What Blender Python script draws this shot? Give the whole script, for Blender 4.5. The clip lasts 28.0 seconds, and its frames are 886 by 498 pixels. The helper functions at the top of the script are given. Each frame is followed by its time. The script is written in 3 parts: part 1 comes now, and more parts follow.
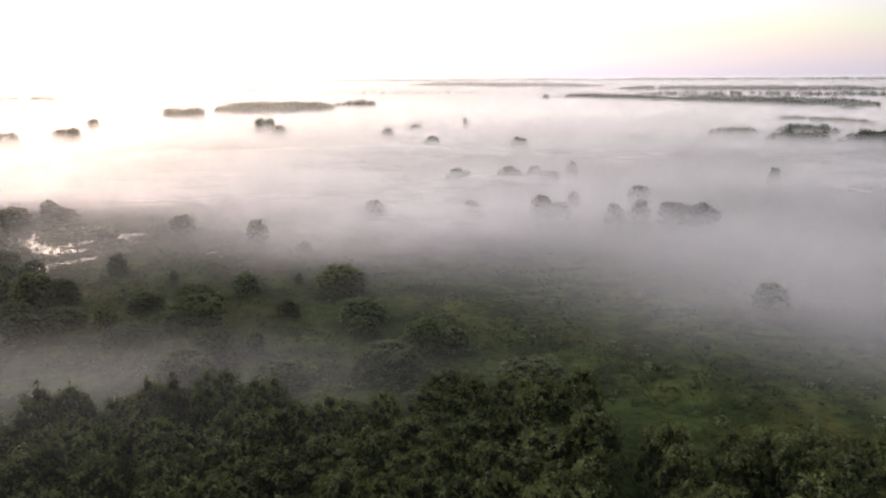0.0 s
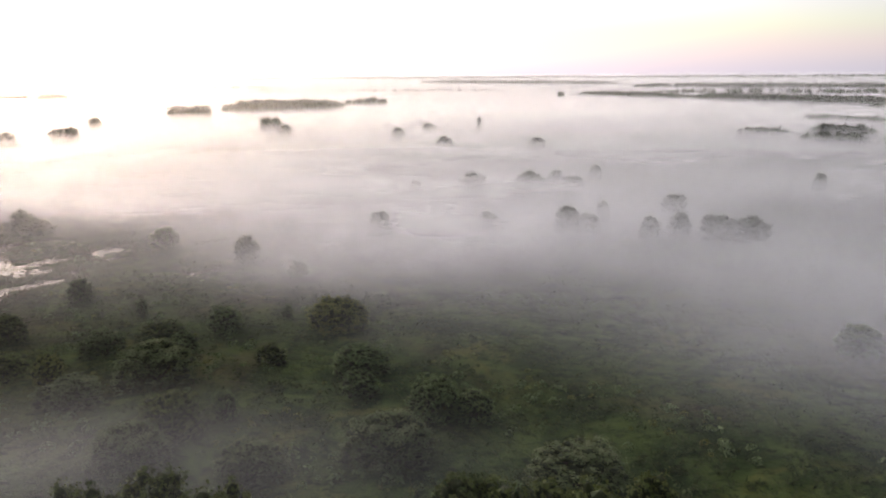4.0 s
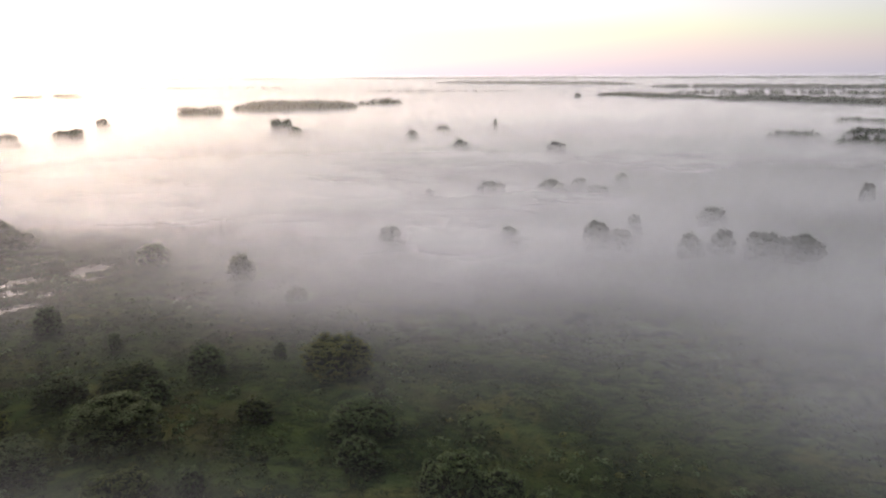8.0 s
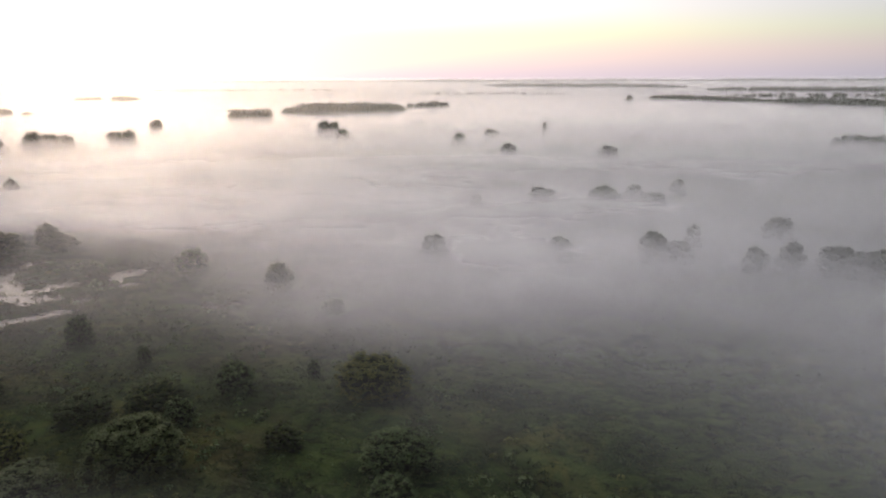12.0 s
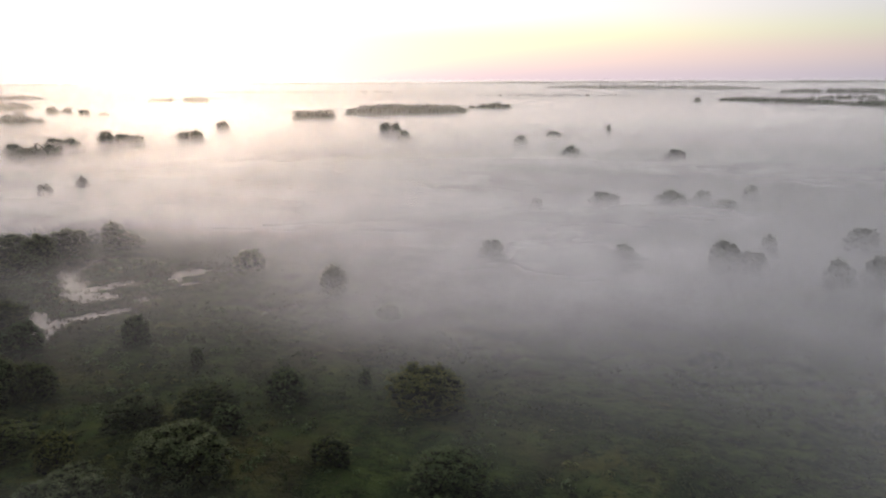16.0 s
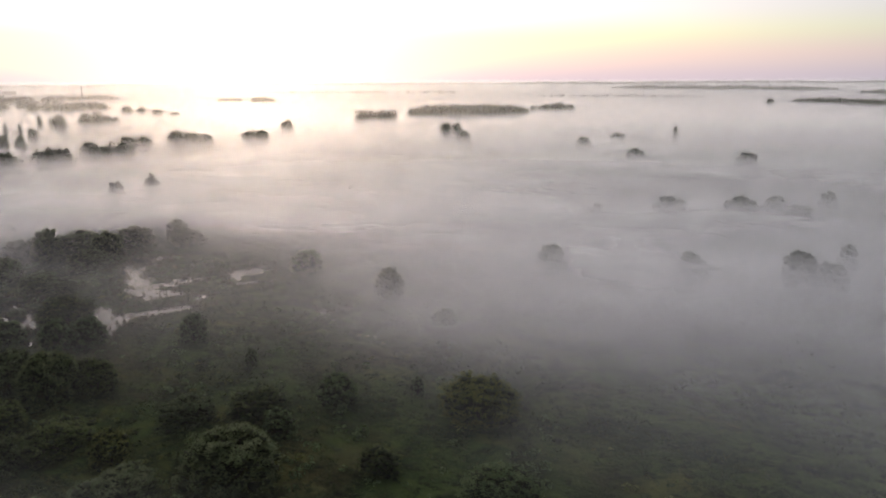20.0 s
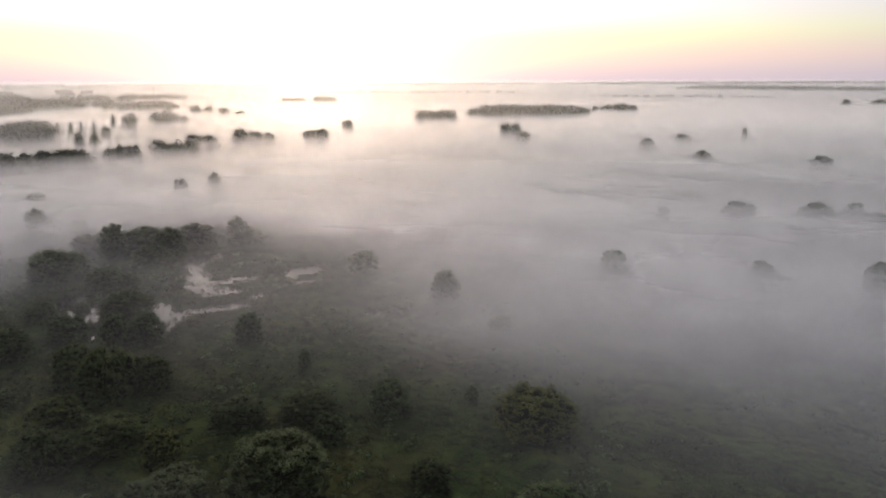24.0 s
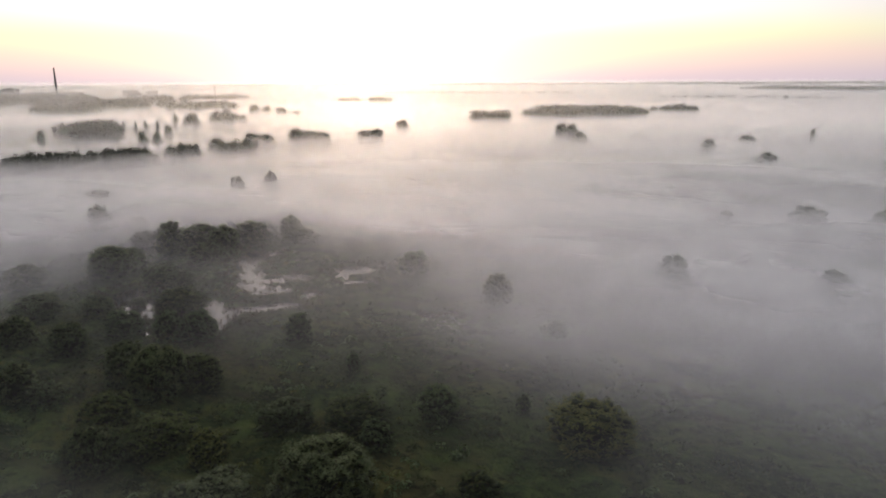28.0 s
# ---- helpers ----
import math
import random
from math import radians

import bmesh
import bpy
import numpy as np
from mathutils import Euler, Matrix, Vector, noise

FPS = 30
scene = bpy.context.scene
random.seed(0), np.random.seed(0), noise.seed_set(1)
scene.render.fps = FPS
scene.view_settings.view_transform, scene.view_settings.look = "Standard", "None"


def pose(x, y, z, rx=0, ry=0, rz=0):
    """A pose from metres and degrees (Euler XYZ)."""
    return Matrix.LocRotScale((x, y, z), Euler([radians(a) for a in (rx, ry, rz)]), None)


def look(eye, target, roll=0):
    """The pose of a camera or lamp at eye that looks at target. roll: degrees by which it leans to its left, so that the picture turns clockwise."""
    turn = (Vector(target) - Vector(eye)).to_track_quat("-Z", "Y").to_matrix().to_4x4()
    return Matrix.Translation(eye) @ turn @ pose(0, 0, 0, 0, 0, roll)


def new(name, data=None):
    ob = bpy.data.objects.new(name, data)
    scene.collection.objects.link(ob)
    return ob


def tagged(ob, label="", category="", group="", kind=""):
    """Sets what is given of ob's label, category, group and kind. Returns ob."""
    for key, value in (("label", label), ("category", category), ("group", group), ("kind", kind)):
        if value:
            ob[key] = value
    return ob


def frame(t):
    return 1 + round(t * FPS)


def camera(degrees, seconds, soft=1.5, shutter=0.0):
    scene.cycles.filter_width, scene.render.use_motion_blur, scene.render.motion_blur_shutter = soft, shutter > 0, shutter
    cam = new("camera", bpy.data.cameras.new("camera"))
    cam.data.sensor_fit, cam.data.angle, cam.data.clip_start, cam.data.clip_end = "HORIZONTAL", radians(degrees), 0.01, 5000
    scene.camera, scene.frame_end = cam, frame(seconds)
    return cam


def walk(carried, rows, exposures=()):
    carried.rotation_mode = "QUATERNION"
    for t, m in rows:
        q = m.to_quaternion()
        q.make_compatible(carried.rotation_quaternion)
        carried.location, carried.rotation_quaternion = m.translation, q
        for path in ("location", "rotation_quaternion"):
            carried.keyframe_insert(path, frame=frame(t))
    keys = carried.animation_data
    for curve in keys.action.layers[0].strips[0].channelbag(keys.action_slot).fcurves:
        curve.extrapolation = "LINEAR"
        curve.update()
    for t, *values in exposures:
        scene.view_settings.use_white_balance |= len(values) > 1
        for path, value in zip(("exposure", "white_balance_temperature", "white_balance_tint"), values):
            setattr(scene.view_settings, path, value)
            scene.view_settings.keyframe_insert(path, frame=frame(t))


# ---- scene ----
# ---- camera and its way: a drone gliding forward over the wood, then turning to the left ----
cam = camera(64.9, 28.0, soft=1.9)
PATH = [
    (0, -0.02, -0.03, 49.45, 76.30, 0.27, 0.58),
    (0.5, -0.09, 2.92, 49.37, 76.28, 0.26, 0.77),
    (1, -0.15, 5.95, 49.35, 76.27, 0.25, 0.93),
    (1.5, -0.30, 9.19, 49.36, 76.25, 0.28, 1.08),
    (2, -0.48, 12.66, 49.37, 76.23, 0.27, 1.20),
    (2.5, -0.63, 16.29, 49.33, 76.19, 0.29, 1.30),
    (3, -0.79, 20.07, 49.34, 76.15, 0.30, 1.39),
    (3.5, -0.96, 23.81, 49.35, 76.12, 0.31, 1.47),
    (5.5, -1.69, 37.65, 49.54, 76.08, 0.22, 1.78),
    (6, -1.91, 40.52, 49.57, 76.10, 0.21, 1.85),
    (6.5, -2.07, 42.95, 49.56, 76.10, 0.22, 1.92),
    (7, -2.18, 45.02, 49.56, 76.12, 0.20, 1.98),
    (7.5, -2.29, 46.82, 49.54, 76.13, 0.23, 2.17),
    (8, -2.37, 48.47, 49.56, 76.15, 0.22, 2.74),
    (8.5, -2.45, 50.01, 49.54, 76.17, 0.24, 3.42),
    (9, -2.52, 51.41, 49.49, 76.21, 0.22, 4.03),
    (9.5, -2.57, 52.77, 49.42, 76.23, 0.24, 4.49),
    (10, -2.64, 54.02, 49.39, 76.27, 0.23, 4.89),
    (10.5, -2.68, 55.14, 49.39, 76.28, 0.21, 5.32),
    (11, -2.73, 56.11, 49.38, 76.30, 0.20, 5.75),
    (11.5, -2.82, 57.01, 49.32, 76.35, 0.22, 6.15),
    (12, -2.92, 57.89, 49.24, 76.37, 0.21, 6.62),
    (12.5, -3.01, 58.66, 49.18, 76.38, 0.24, 7.12),
    (14.5, -3.37, 61.34, 49.03, 76.48, 0.21, 9.64),
    (15, -3.41, 61.94, 49.01, 76.50, 0.22, 10.28),
    (15.5, -3.44, 62.50, 49.00, 76.52, 0.21, 10.92),
    (16, -3.40, 62.98, 49.00, 76.53, 0.22, 11.60),
    (16.5, -3.43, 63.41, 49.01, 76.54, 0.23, 12.23),
    (17, -3.48, 63.86, 49.02, 76.54, 0.22, 12.87),
    (17.5, -3.56, 64.29, 48.99, 76.54, 0.25, 13.48),
    (18, -3.61, 64.75, 48.99, 76.55, 0.24, 14.09),
    (18.5, -3.68, 65.15, 49.02, 76.55, 0.23, 14.71),
    (19, -3.68, 65.49, 49.02, 76.57, 0.21, 15.33),
    (19.5, -3.69, 65.85, 49.06, 76.57, 0.21, 15.96),
    (20, -3.75, 66.22, 49.12, 76.57, 0.25, 16.58),
    (20.5, -3.83, 66.64, 49.15, 76.57, 0.25, 17.20),
    (21, -4.01, 67.12, 49.13, 76.56, 0.24, 17.79),
    (21.5, -4.20, 67.56, 49.07, 76.58, 0.24, 18.40),
    (23.5, -4.76, 69.16, 49.00, 76.59, 0.18, 20.77),
    (24, -4.94, 69.62, 48.97, 76.58, 0.19, 21.39),
    (24.5, -5.11, 70.05, 48.90, 76.58, 0.21, 21.99),
    (25, -5.30, 70.49, 48.85, 76.59, 0.22, 22.59),
    (25.5, -5.49, 70.86, 48.79, 76.60, 0.17, 23.15),
    (26, -5.69, 71.19, 48.76, 76.60, 0.19, 23.69),
    (26.5, -5.86, 71.54, 48.74, 76.61, 0.20, 24.23),
    (27, -6.00, 71.93, 48.68, 76.61, 0.22, 24.79),
    (27.5, -6.16, 72.29, 48.63, 76.61, 0.24, 25.34),
    (28, -6.34, 72.65, 48.61, 76.62, 0.23, 25.78),
]
walk(cam, [(t, pose(*p)) for t, *p in PATH], [(0, 0.72, 6800, 14), (3, 0.66, 6750, 13), (8, 0.40, 6650, 12), (12, 0.16, 6600, 11), (18, -0.03, 6550, 10.5), (28, -0.10, 6500, 10)])

# ---- light: a hazy sky shortly after sunrise ----
SUN_AZ, SUN_EL = radians(31.6), radians(3.2)  # to the left of +y
SUN = Vector((-math.sin(SUN_AZ) * math.cos(SUN_EL), math.cos(SUN_AZ) * math.cos(SUN_EL), math.sin(SUN_EL)))


class Tree:
    """Short hand for a node tree."""

    def __init__(self, tree):
        self.t = tree
        tree.nodes.clear()

    def add(self, kind, inputs=None):
        node = self.t.nodes.new(kind)
        return self.feed(node, inputs or {})

    def feed(self, node, inputs):
        for key, value in inputs.items():
            if isinstance(value, bpy.types.NodeSocket):
                self.t.links.new(value, node.inputs[key])
            else:
                node.inputs[key].default_value = value
        return node

    def math(self, op, a, b=0.0, c=0.0, clamp=False):
        node = self.add("ShaderNodeMath", {0: a, 1: b, 2: c})
        node.operation, node.use_clamp = op, clamp
        return node.outputs[0]

    def vec(self, op, a, b=(0, 0, 0)):
        node = self.add("ShaderNodeVectorMath", {0: a, 1: b})
        node.operation = op
        return node.outputs["Value"] if op in ("DOT_PRODUCT", "LENGTH") else node.outputs[0]

    def mix(self, f, a, b, blend="MIX"):
        node = self.t.nodes.new("ShaderNodeMix")
        node.data_type, node.blend_type = "RGBA", blend
        return self.feed(node, {0: f, 6: a, 7: b}).outputs[2]

    def noise(self, co, scale, detail=4.0, rough=0.55, distort=0.0):
        return self.add("ShaderNodeTexNoise", {"Vector": co, "Scale": scale, "Detail": detail, "Roughness": rough, "Distortion": distort}).outputs[0]

    def ramp(self, value, lo, hi, a=0.0, b=1.0):
        node = self.add("ShaderNodeMapRange", {0: value, 1: lo, 2: hi, 3: a, 4: b})
        node.interpolation_type = "SMOOTHSTEP"
        return node.outputs[0]

    def bump(self, height, strength, distance):
        return self.add("ShaderNodeBump", {"Strength": strength, "Distance": distance, "Height": height}).outputs[0]


def make_world():
    world = bpy.data.worlds.new("dawn_sky")
    scene.world = world
    world.use_nodes = True
    t = Tree(world.node_tree)
    sky = t.add("ShaderNodeTexSky")
    sky.sky_type, sky.sun_disc, sky.sun_elevation, sky.sun_rotation, sky.dust_density, sky.air_density = "NISHITA", False, SUN_EL, -SUN_AZ, 4.0, 1.5
    clear = t.add("ShaderNodeBackground", {"Color": sky.outputs[0], "Strength": SKY})
    way = t.vec("NORMALIZE", t.add("ShaderNodeTexCoord").outputs["Generated"])
    high = t.add("ShaderNodeSeparateXYZ", {0: way}).outputs[2]
    # haze: pale at the horizon, cooler and darker overhead, with the sun's wide aureole in it
    haze = t.mix(t.ramp(high, 0.07, 0.34), (*HAZE_LOW, 1), (*HAZE_HIGH, 1))
    # away from the sun the low sky is still dim
    side = t.ramp(t.vec("DOT_PRODUCT", way, tuple(SUN)), -0.5, 0.92, 0.13, 1.0)
    haze = t.mix(1.0, haze, t.add("ShaderNodeCombineXYZ", {0: side, 1: side, 2: side}).outputs[0], "MULTIPLY")
    cool = t.mix(t.ramp(t.vec("DOT_PRODUCT", way, tuple(SUN)), 0.45, 0.93), (0.71, 0.82, 0.86, 1), (1, 1, 1, 1))
    haze = t.mix(1.0, haze, cool, "MULTIPLY")
    angle = t.math("ARCCOSINE", t.math("MINIMUM", t.vec("DOT_PRODUCT", way, tuple(SUN)), 0.99999))
    core = t.math("MULTIPLY", t.math("EXPONENT", t.math("MULTIPLY", angle, -1 / radians(CORE[1]))), CORE[0])
    wide = t.math("EXPONENT", t.math("MULTIPLY", angle, -1 / radians(WIDE[3])))
    glare = t.mix(t.ramp(high, 0.02, 0.09), (0.97, 1.0, 0.60, 1), (1.0, 0.96, 0.92, 1))
    white = t.mix(1.0, t.add("ShaderNodeCombineXYZ", {0: core, 1: core, 2: core}).outputs[0], glare, "MULTIPLY")
    warm = t.add("ShaderNodeCombineXYZ", {0: wide, 1: wide, 2: wide}).outputs[0]
    # low down the thick air takes the blue first, then the green
    murk = t.mix(t.ramp(high, 0.0, 0.04), (0.50, 0.25, 0.26, 1), (1.05, 0.58, 0.26, 1))
    murk = t.mix(t.ramp(high, 0.03, 0.07), murk, (1.05, 1.06, 0.28, 1))
    murk = t.mix(t.ramp(high, 0.055, 0.098), murk, (1, 1, 1, 1))
    murk = t.mix(t.ramp(high, 0.14, 0.34), murk, (0.50, 0.42, 0.46, 1))
    aureole = t.mix(1.0, t.mix(1.0, warm, (*WIDE[:3], 1), "MULTIPLY"), murk, "MULTIPLY")
    both = t.mix(1.0, haze, t.mix(1.0, aureole, white, "ADD"), "ADD")
    hazy = t.add("ShaderNodeBackground", {"Color": both, "Strength": 1.0})
    total = t.add("ShaderNodeAddShader", {0: clear.outputs[0], 1: hazy.outputs[0]})
    t.add("ShaderNodeOutputWorld", {0: total.outputs[0]})


SKY = 0.05
HAZE_LOW, HAZE_HIGH = (0.565, 0.530, 0.605), (0.405, 0.410, 0.475)
CORE, WIDE = (2.2, 6.0), (1.28, 1.34, 1.15, 30.0)
make_world()
scene.cycles.transparent_max_bounces = 32
lamp = new("sun", bpy.data.lights.new("sun", "SUN"))
lamp.data.energy, lamp.data.angle, lamp.data.color = 0.6, radians(130), (1.0, 0.88, 0.84)
lamp.matrix_world = look((0, 0, 200), Vector((0, 0, 200)) - SUN)


# ---- materials ----
def material(name):
    m = bpy.data.materials.new(name)
    m.use_nodes = True
    return m, Tree(m.node_tree)


def leaf_material(name, dark, light, tip):
    m, t = material(name)
    island = t.add("ShaderNodeNewGeometry").outputs["Random Per Island"]
    each = t.add("ShaderNodeObjectInfo").outputs["Random"]
    co = t.add("ShaderNodeTexCoord").outputs["Object"]
    tone = t.math("ADD", t.math("MULTIPLY", island, 0.4), t.math("MULTIPLY", each, 0.6))
    colour = t.mix(tone, (*dark, 1), (*light, 1))
    colour = t.mix(t.ramp(t.noise(co, 4.2, 2.5), 0.46, 0.62, 0.0, 0.4), colour, (*tip, 1))
    face = t.add("ShaderNodeBsdfPrincipled", {"Base Color": colour, "Roughness": 0.75, "Specular IOR Level": 0.14})
    thin = t.add("ShaderNodeBsdfTranslucent", {"Color": colour})
    both = t.add("ShaderNodeMixShader", {0: 0.2, 1: face.outputs[0], 2: thin.outputs[0]})
    t.add("ShaderNodeOutputMaterial", {0: both.outputs[0]})
    return m


def plain_material(name, a, b, scale, rough=0.8, metal=0.0, relief=0.3):
    m, t = material(name)
    co = t.add("ShaderNodeTexCoord").outputs["Object"]
    n = t.noise(co, scale, 6.0, 0.6)
    colour = t.mix(t.ramp(n, 0.35, 0.68), (*a, 1), (*b, 1))
    face = t.add("ShaderNodeBsdfPrincipled", {"Base Color": colour, "Roughness": rough, "Metallic": metal, "Normal": t.bump(n, relief, 0.05)})
    t.add("ShaderNodeOutputMaterial", {0: face.outputs[0]})
    return m


def ground_material():
    m, t = material("wet_meadow")
    co = t.add("ShaderNodeNewGeometry").outputs["Position"]
    flat = t.vec("MULTIPLY", co, (0.85, 1.1, 1.0))
    wide, mid = t.noise(flat, 0.020, 5.0, 0.6, 0.6), t.noise(flat, 0.11, 6.0, 0.66, 0.8)
    fine, grain = t.noise(flat, 0.55, 5.0, 0.66, 0.4), t.noise(co, 2.6, 3.0, 0.6)
    tint = t.noise(t.vec("ADD", flat, (311.0, 57.0, 0.0)), 0.05, 5.0, 0.65, 0.6)
    colour = t.mix(t.ramp(mid, 0.36, 0.62), (0.032, 0.051, 0.019, 1), (0.092, 0.126, 0.036, 1))
    colour = t.mix(t.ramp(wide, 0.51, 0.65, 0.0, 0.5), colour, (0.118, 0.082, 0.044, 1))
    colour = t.mix(t.ramp(tint, 0.52, 0.66, 0.0, 0.6), colour, (0.165, 0.155, 0.045, 1))
    colour = t.mix(t.ramp(fine, 0.49, 0.66, 0.0, 0.75), colour, (0.014, 0.019, 0.009, 1))
    colour = t.mix(t.ramp(grain, 0.50, 0.70, 0.0, 0.45), colour, (0.100, 0.120, 0.045, 1))
    rest = t.math("ADD", t.math("MULTIPLY", fine, 0.7), t.math("MULTIPLY", grain, 0.3))
    face = t.add("ShaderNodeBsdfPrincipled", {"Base Color": colour, "Roughness": 0.95, "Specular IOR Level": 0.03, "Normal": t.bump(rest, 0.9, 0.5)})
    t.add("ShaderNodeOutputMaterial", {0: face.outputs[0]})
    return m


def water_material():
    m, t = material("still_water")
    co = t.add("ShaderNodeNewGeometry").outputs["Position"]
    rip = t.noise(co, 1.4, 3.0)
    face = t.add("ShaderNodeBsdfPrincipled", {"Base Color": (0.02, 0.022, 0.018, 1), "Roughness": 0.06, "IOR": 1.33, "Specular IOR Level": 0.5, "Normal": t.bump(rip, 0.12, 0.05)})
    t.add("ShaderNodeOutputMaterial", {0: face.outputs[0]})
    return m


def mist_material():
    """Droplets too small to see: a veil that lets through what its density leaves, with wisps in it."""
    m, t = material("ground_mist")
    co = t.add("ShaderNodeNewGeometry").outputs["Position"]
    given = t.add("ShaderNodeAttribute")
    given.attribute_name = "thickness"
    dense = given.outputs["Fac"]
    long = t.vec("MULTIPLY", co, (0.7, 1.0, 5.0))
    wisp = t.math("ADD", t.math("MULTIPLY", t.noise(long, 0.022, 6.0, 0.62, 0.3), 0.7), t.math("MULTIPLY", t.noise(long, 0.09, 5.0, 0.6, 0.2), 0.3))
    cover = t.math("MULTIPLY", dense, t.ramp(wisp, 0.30, 0.66, 0.55, 1.3), clamp=True)
    soft = t.add("ShaderNodeBsdfDiffuse", {"Color": (0.90, 0.885, 0.89, 1)})
    # gloss stands in for forward scatter; it changes with distance from the start
    sheen = t.add("ShaderNodeBsdfGlossy", {"Color": (0.985, 0.975, 0.995, 1), "Roughness": t.math("MAXIMUM", t.math("POWER", t.math("DIVIDE", 34.0, t.math("MAXIMUM", t.vec("LENGTH", co), 100.0)), 0.5), 0.2)})
    drops = t.add("ShaderNodeMixShader", {0: t.ramp(t.vec("LENGTH", co), 220.0, 1000.0, 0.52, 0.86), 1: soft.outputs[0], 2: sheen.outputs[0]})
    veil = t.add("ShaderNodeBsdfTransparent")
    both = t.add("ShaderNodeMixShader", {0: cover, 1: veil.outputs[0], 2: drops.outputs[0]})
    t.add("ShaderNodeOutputMaterial", {0: both.outputs[0]})
    return m


LEAF_WILLOW = leaf_material("willow_leaves", (0.113, 0.145, 0.068), (0.243, 0.280, 0.132), (0.340, 0.354, 0.194))
LEAF_DARK = leaf_material("alder_leaves", (0.116, 0.164, 0.077), (0.256, 0.317, 0.142), (0.346, 0.408, 0.187))
LEAF_GOLD = leaf_material("yellowing_leaves", (0.161, 0.177, 0.066), (0.320, 0.326, 0.107), (0.412, 0.389, 0.137))
LEAF_WOOD = leaf_material("young_wood_leaves", (0.054, 0.084, 0.034), (0.200, 0.232, 0.084), (0.317, 0.319, 0.132))
LEAF_FAR = leaf_material("far_leaves", (0.032, 0.049, 0.026), (0.068, 0.089, 0.042), (0.082, 0.097, 0.049))
NEEDLE = leaf_material("spruce_needles", (0.016, 0.030, 0.016), (0.035, 0.057, 0.027), (0.041, 0.068, 0.034))
GRASS = leaf_material("marsh_grass", (0.050, 0.074, 0.030), (0.118, 0.142, 0.054), (0.165, 0.156, 0.072))
SEDGE = leaf_material("sedge_leaves", (0.046, 0.072, 0.028), (0.098, 0.128, 0.048), (0.130, 0.138, 0.060))
REED = leaf_material("reeds", (0.047, 0.046, 0.022), (0.115, 0.101, 0.047), (0.135, 0.121, 0.054))
BARK = plain_material("bark", (0.05, 0.04, 0.03), (0.11, 0.09, 0.07), 6.0)
# dark colour of the balls inside crowns, painting the shade between the leaves
CROWN_SHADE = plain_material("inner_shade", (0.044, 0.054, 0.026), (0.080, 0.092, 0.042), 5.0, 1.0)
CONCRETE = plain_material("concrete", (0.26, 0.24, 0.23), (0.36, 0.33, 0.31), 0.4)
PANEL = plain_material("wall_panel", (0.42, 0.40, 0.38), (0.55, 0.52, 0.49), 0.3)
ROOF = plain_material("roof_felt", (0.07, 0.07, 0.075), (0.12, 0.11, 0.11), 0.3)
STEEL = plain_material("steel", (0.20, 0.20, 0.21), (0.30, 0.30, 0.31), 1.0, 0.5, 0.8)
GLASS = plain_material("window_glass", (0.03, 0.035, 0.04), (0.05, 0.055, 0.06), 0.5, 0.1)
GROUND, WATER, MIST = ground_material(), water_material(), mist_material()

# ---- the lie of the land ----
rng = np.random.default_rng(7)


def fbm(x, y, scale, octaves=4, seed=0):
    """Sums of turned sine waves: a cheap smooth unevenness between about -1 and 1, for arrays."""
    r = np.random.default_rng(100 + seed)
    out, amp, total = np.zeros(np.broadcast(x, y).shape), 1.0, 0.0
    for _ in range(octaves):
        for _ in range(5):
            a, p, q = r.uniform(0, math.tau), r.uniform(0, math.tau), r.uniform(0.7, 1.5)
            wave = (x * math.cos(a) + y * math.sin(a)) * q / scale * math.tau
            out = out + amp * np.sin(wave + p + 0.8 * np.sin(wave * 0.37 + q * 9))
            total += amp * 0.55
        amp, scale = amp * 0.55, scale * 0.5
    return out / total


def step(lo, hi, v):
    s = np.clip((v - lo) / (hi - lo), 0, 1)
    return s * s * (3 - 2 * s)


def rise(x, y):
    """The plain climbs gently towards its rim."""
    return 40 * step(2200, 4950, np.hypot(x, y))


# pools: centre, half breadth and half depth as they lie, all turned alike
POOL_TURN = 41
POOLS = [(-140.5, 225.0, 3.6, 4.9), (-138.6, 229.7, 2.3, 3.0), (-136.1, 216.6, 2.3, 6.5), (-128.1, 208.7, 2.5, 5.7), (-121.3, 201.9, 2.7, 4.7), (-115.5, 199.3, 3.0, 2.9), (-118.6, 207.9, 2.7, 1.9), (-116.0, 211.9, 3.2, 2.2), (-111.6, 200.7, 2.0, 1.7), (-103.7, 200.8, 1.3, 1.9), (-117.6, 184.0, 1.8, 3.8), (-111.9, 180.3, 3.0, 4.3), (-107.6, 175.4, 1.1, 2.6), (-108.7, 185.9, 4.5, 2.0), (-104.2, 191.0, 3.8, 1.9), (-140.1, 180.4, 3.2, 4.8), (-129.7, 175.3, 2.7, 4.7), (-131.3, 179.9, 1.9, 3.1), (-105.4, 224.3, 4.1, 3.2), (-105.4, 217.4, 1.3, 2.4), (-98.9, 214.6, 2.7, 1.5), (-116.8, 165.0, 0.6, 1.1), (-71.2, 199.2, 1.0, 1.5), (-67.1, 203.4, 1.0, 1.4)]


def wetness(x, y):
    best = np.full(np.broadcast(x, y).shape, -9.0)
    c, s = math.cos(radians(POOL_TURN)), math.sin(radians(POOL_TURN))
    for cx, cy, a, b in POOLS:
        u, v = (x - cx) * c + (y - cy) * s, (y - cy) * c - (x - cx) * s
        best = np.maximum(best, 1 - np.hypot(u / a, v / b) / 1.68)
    return best


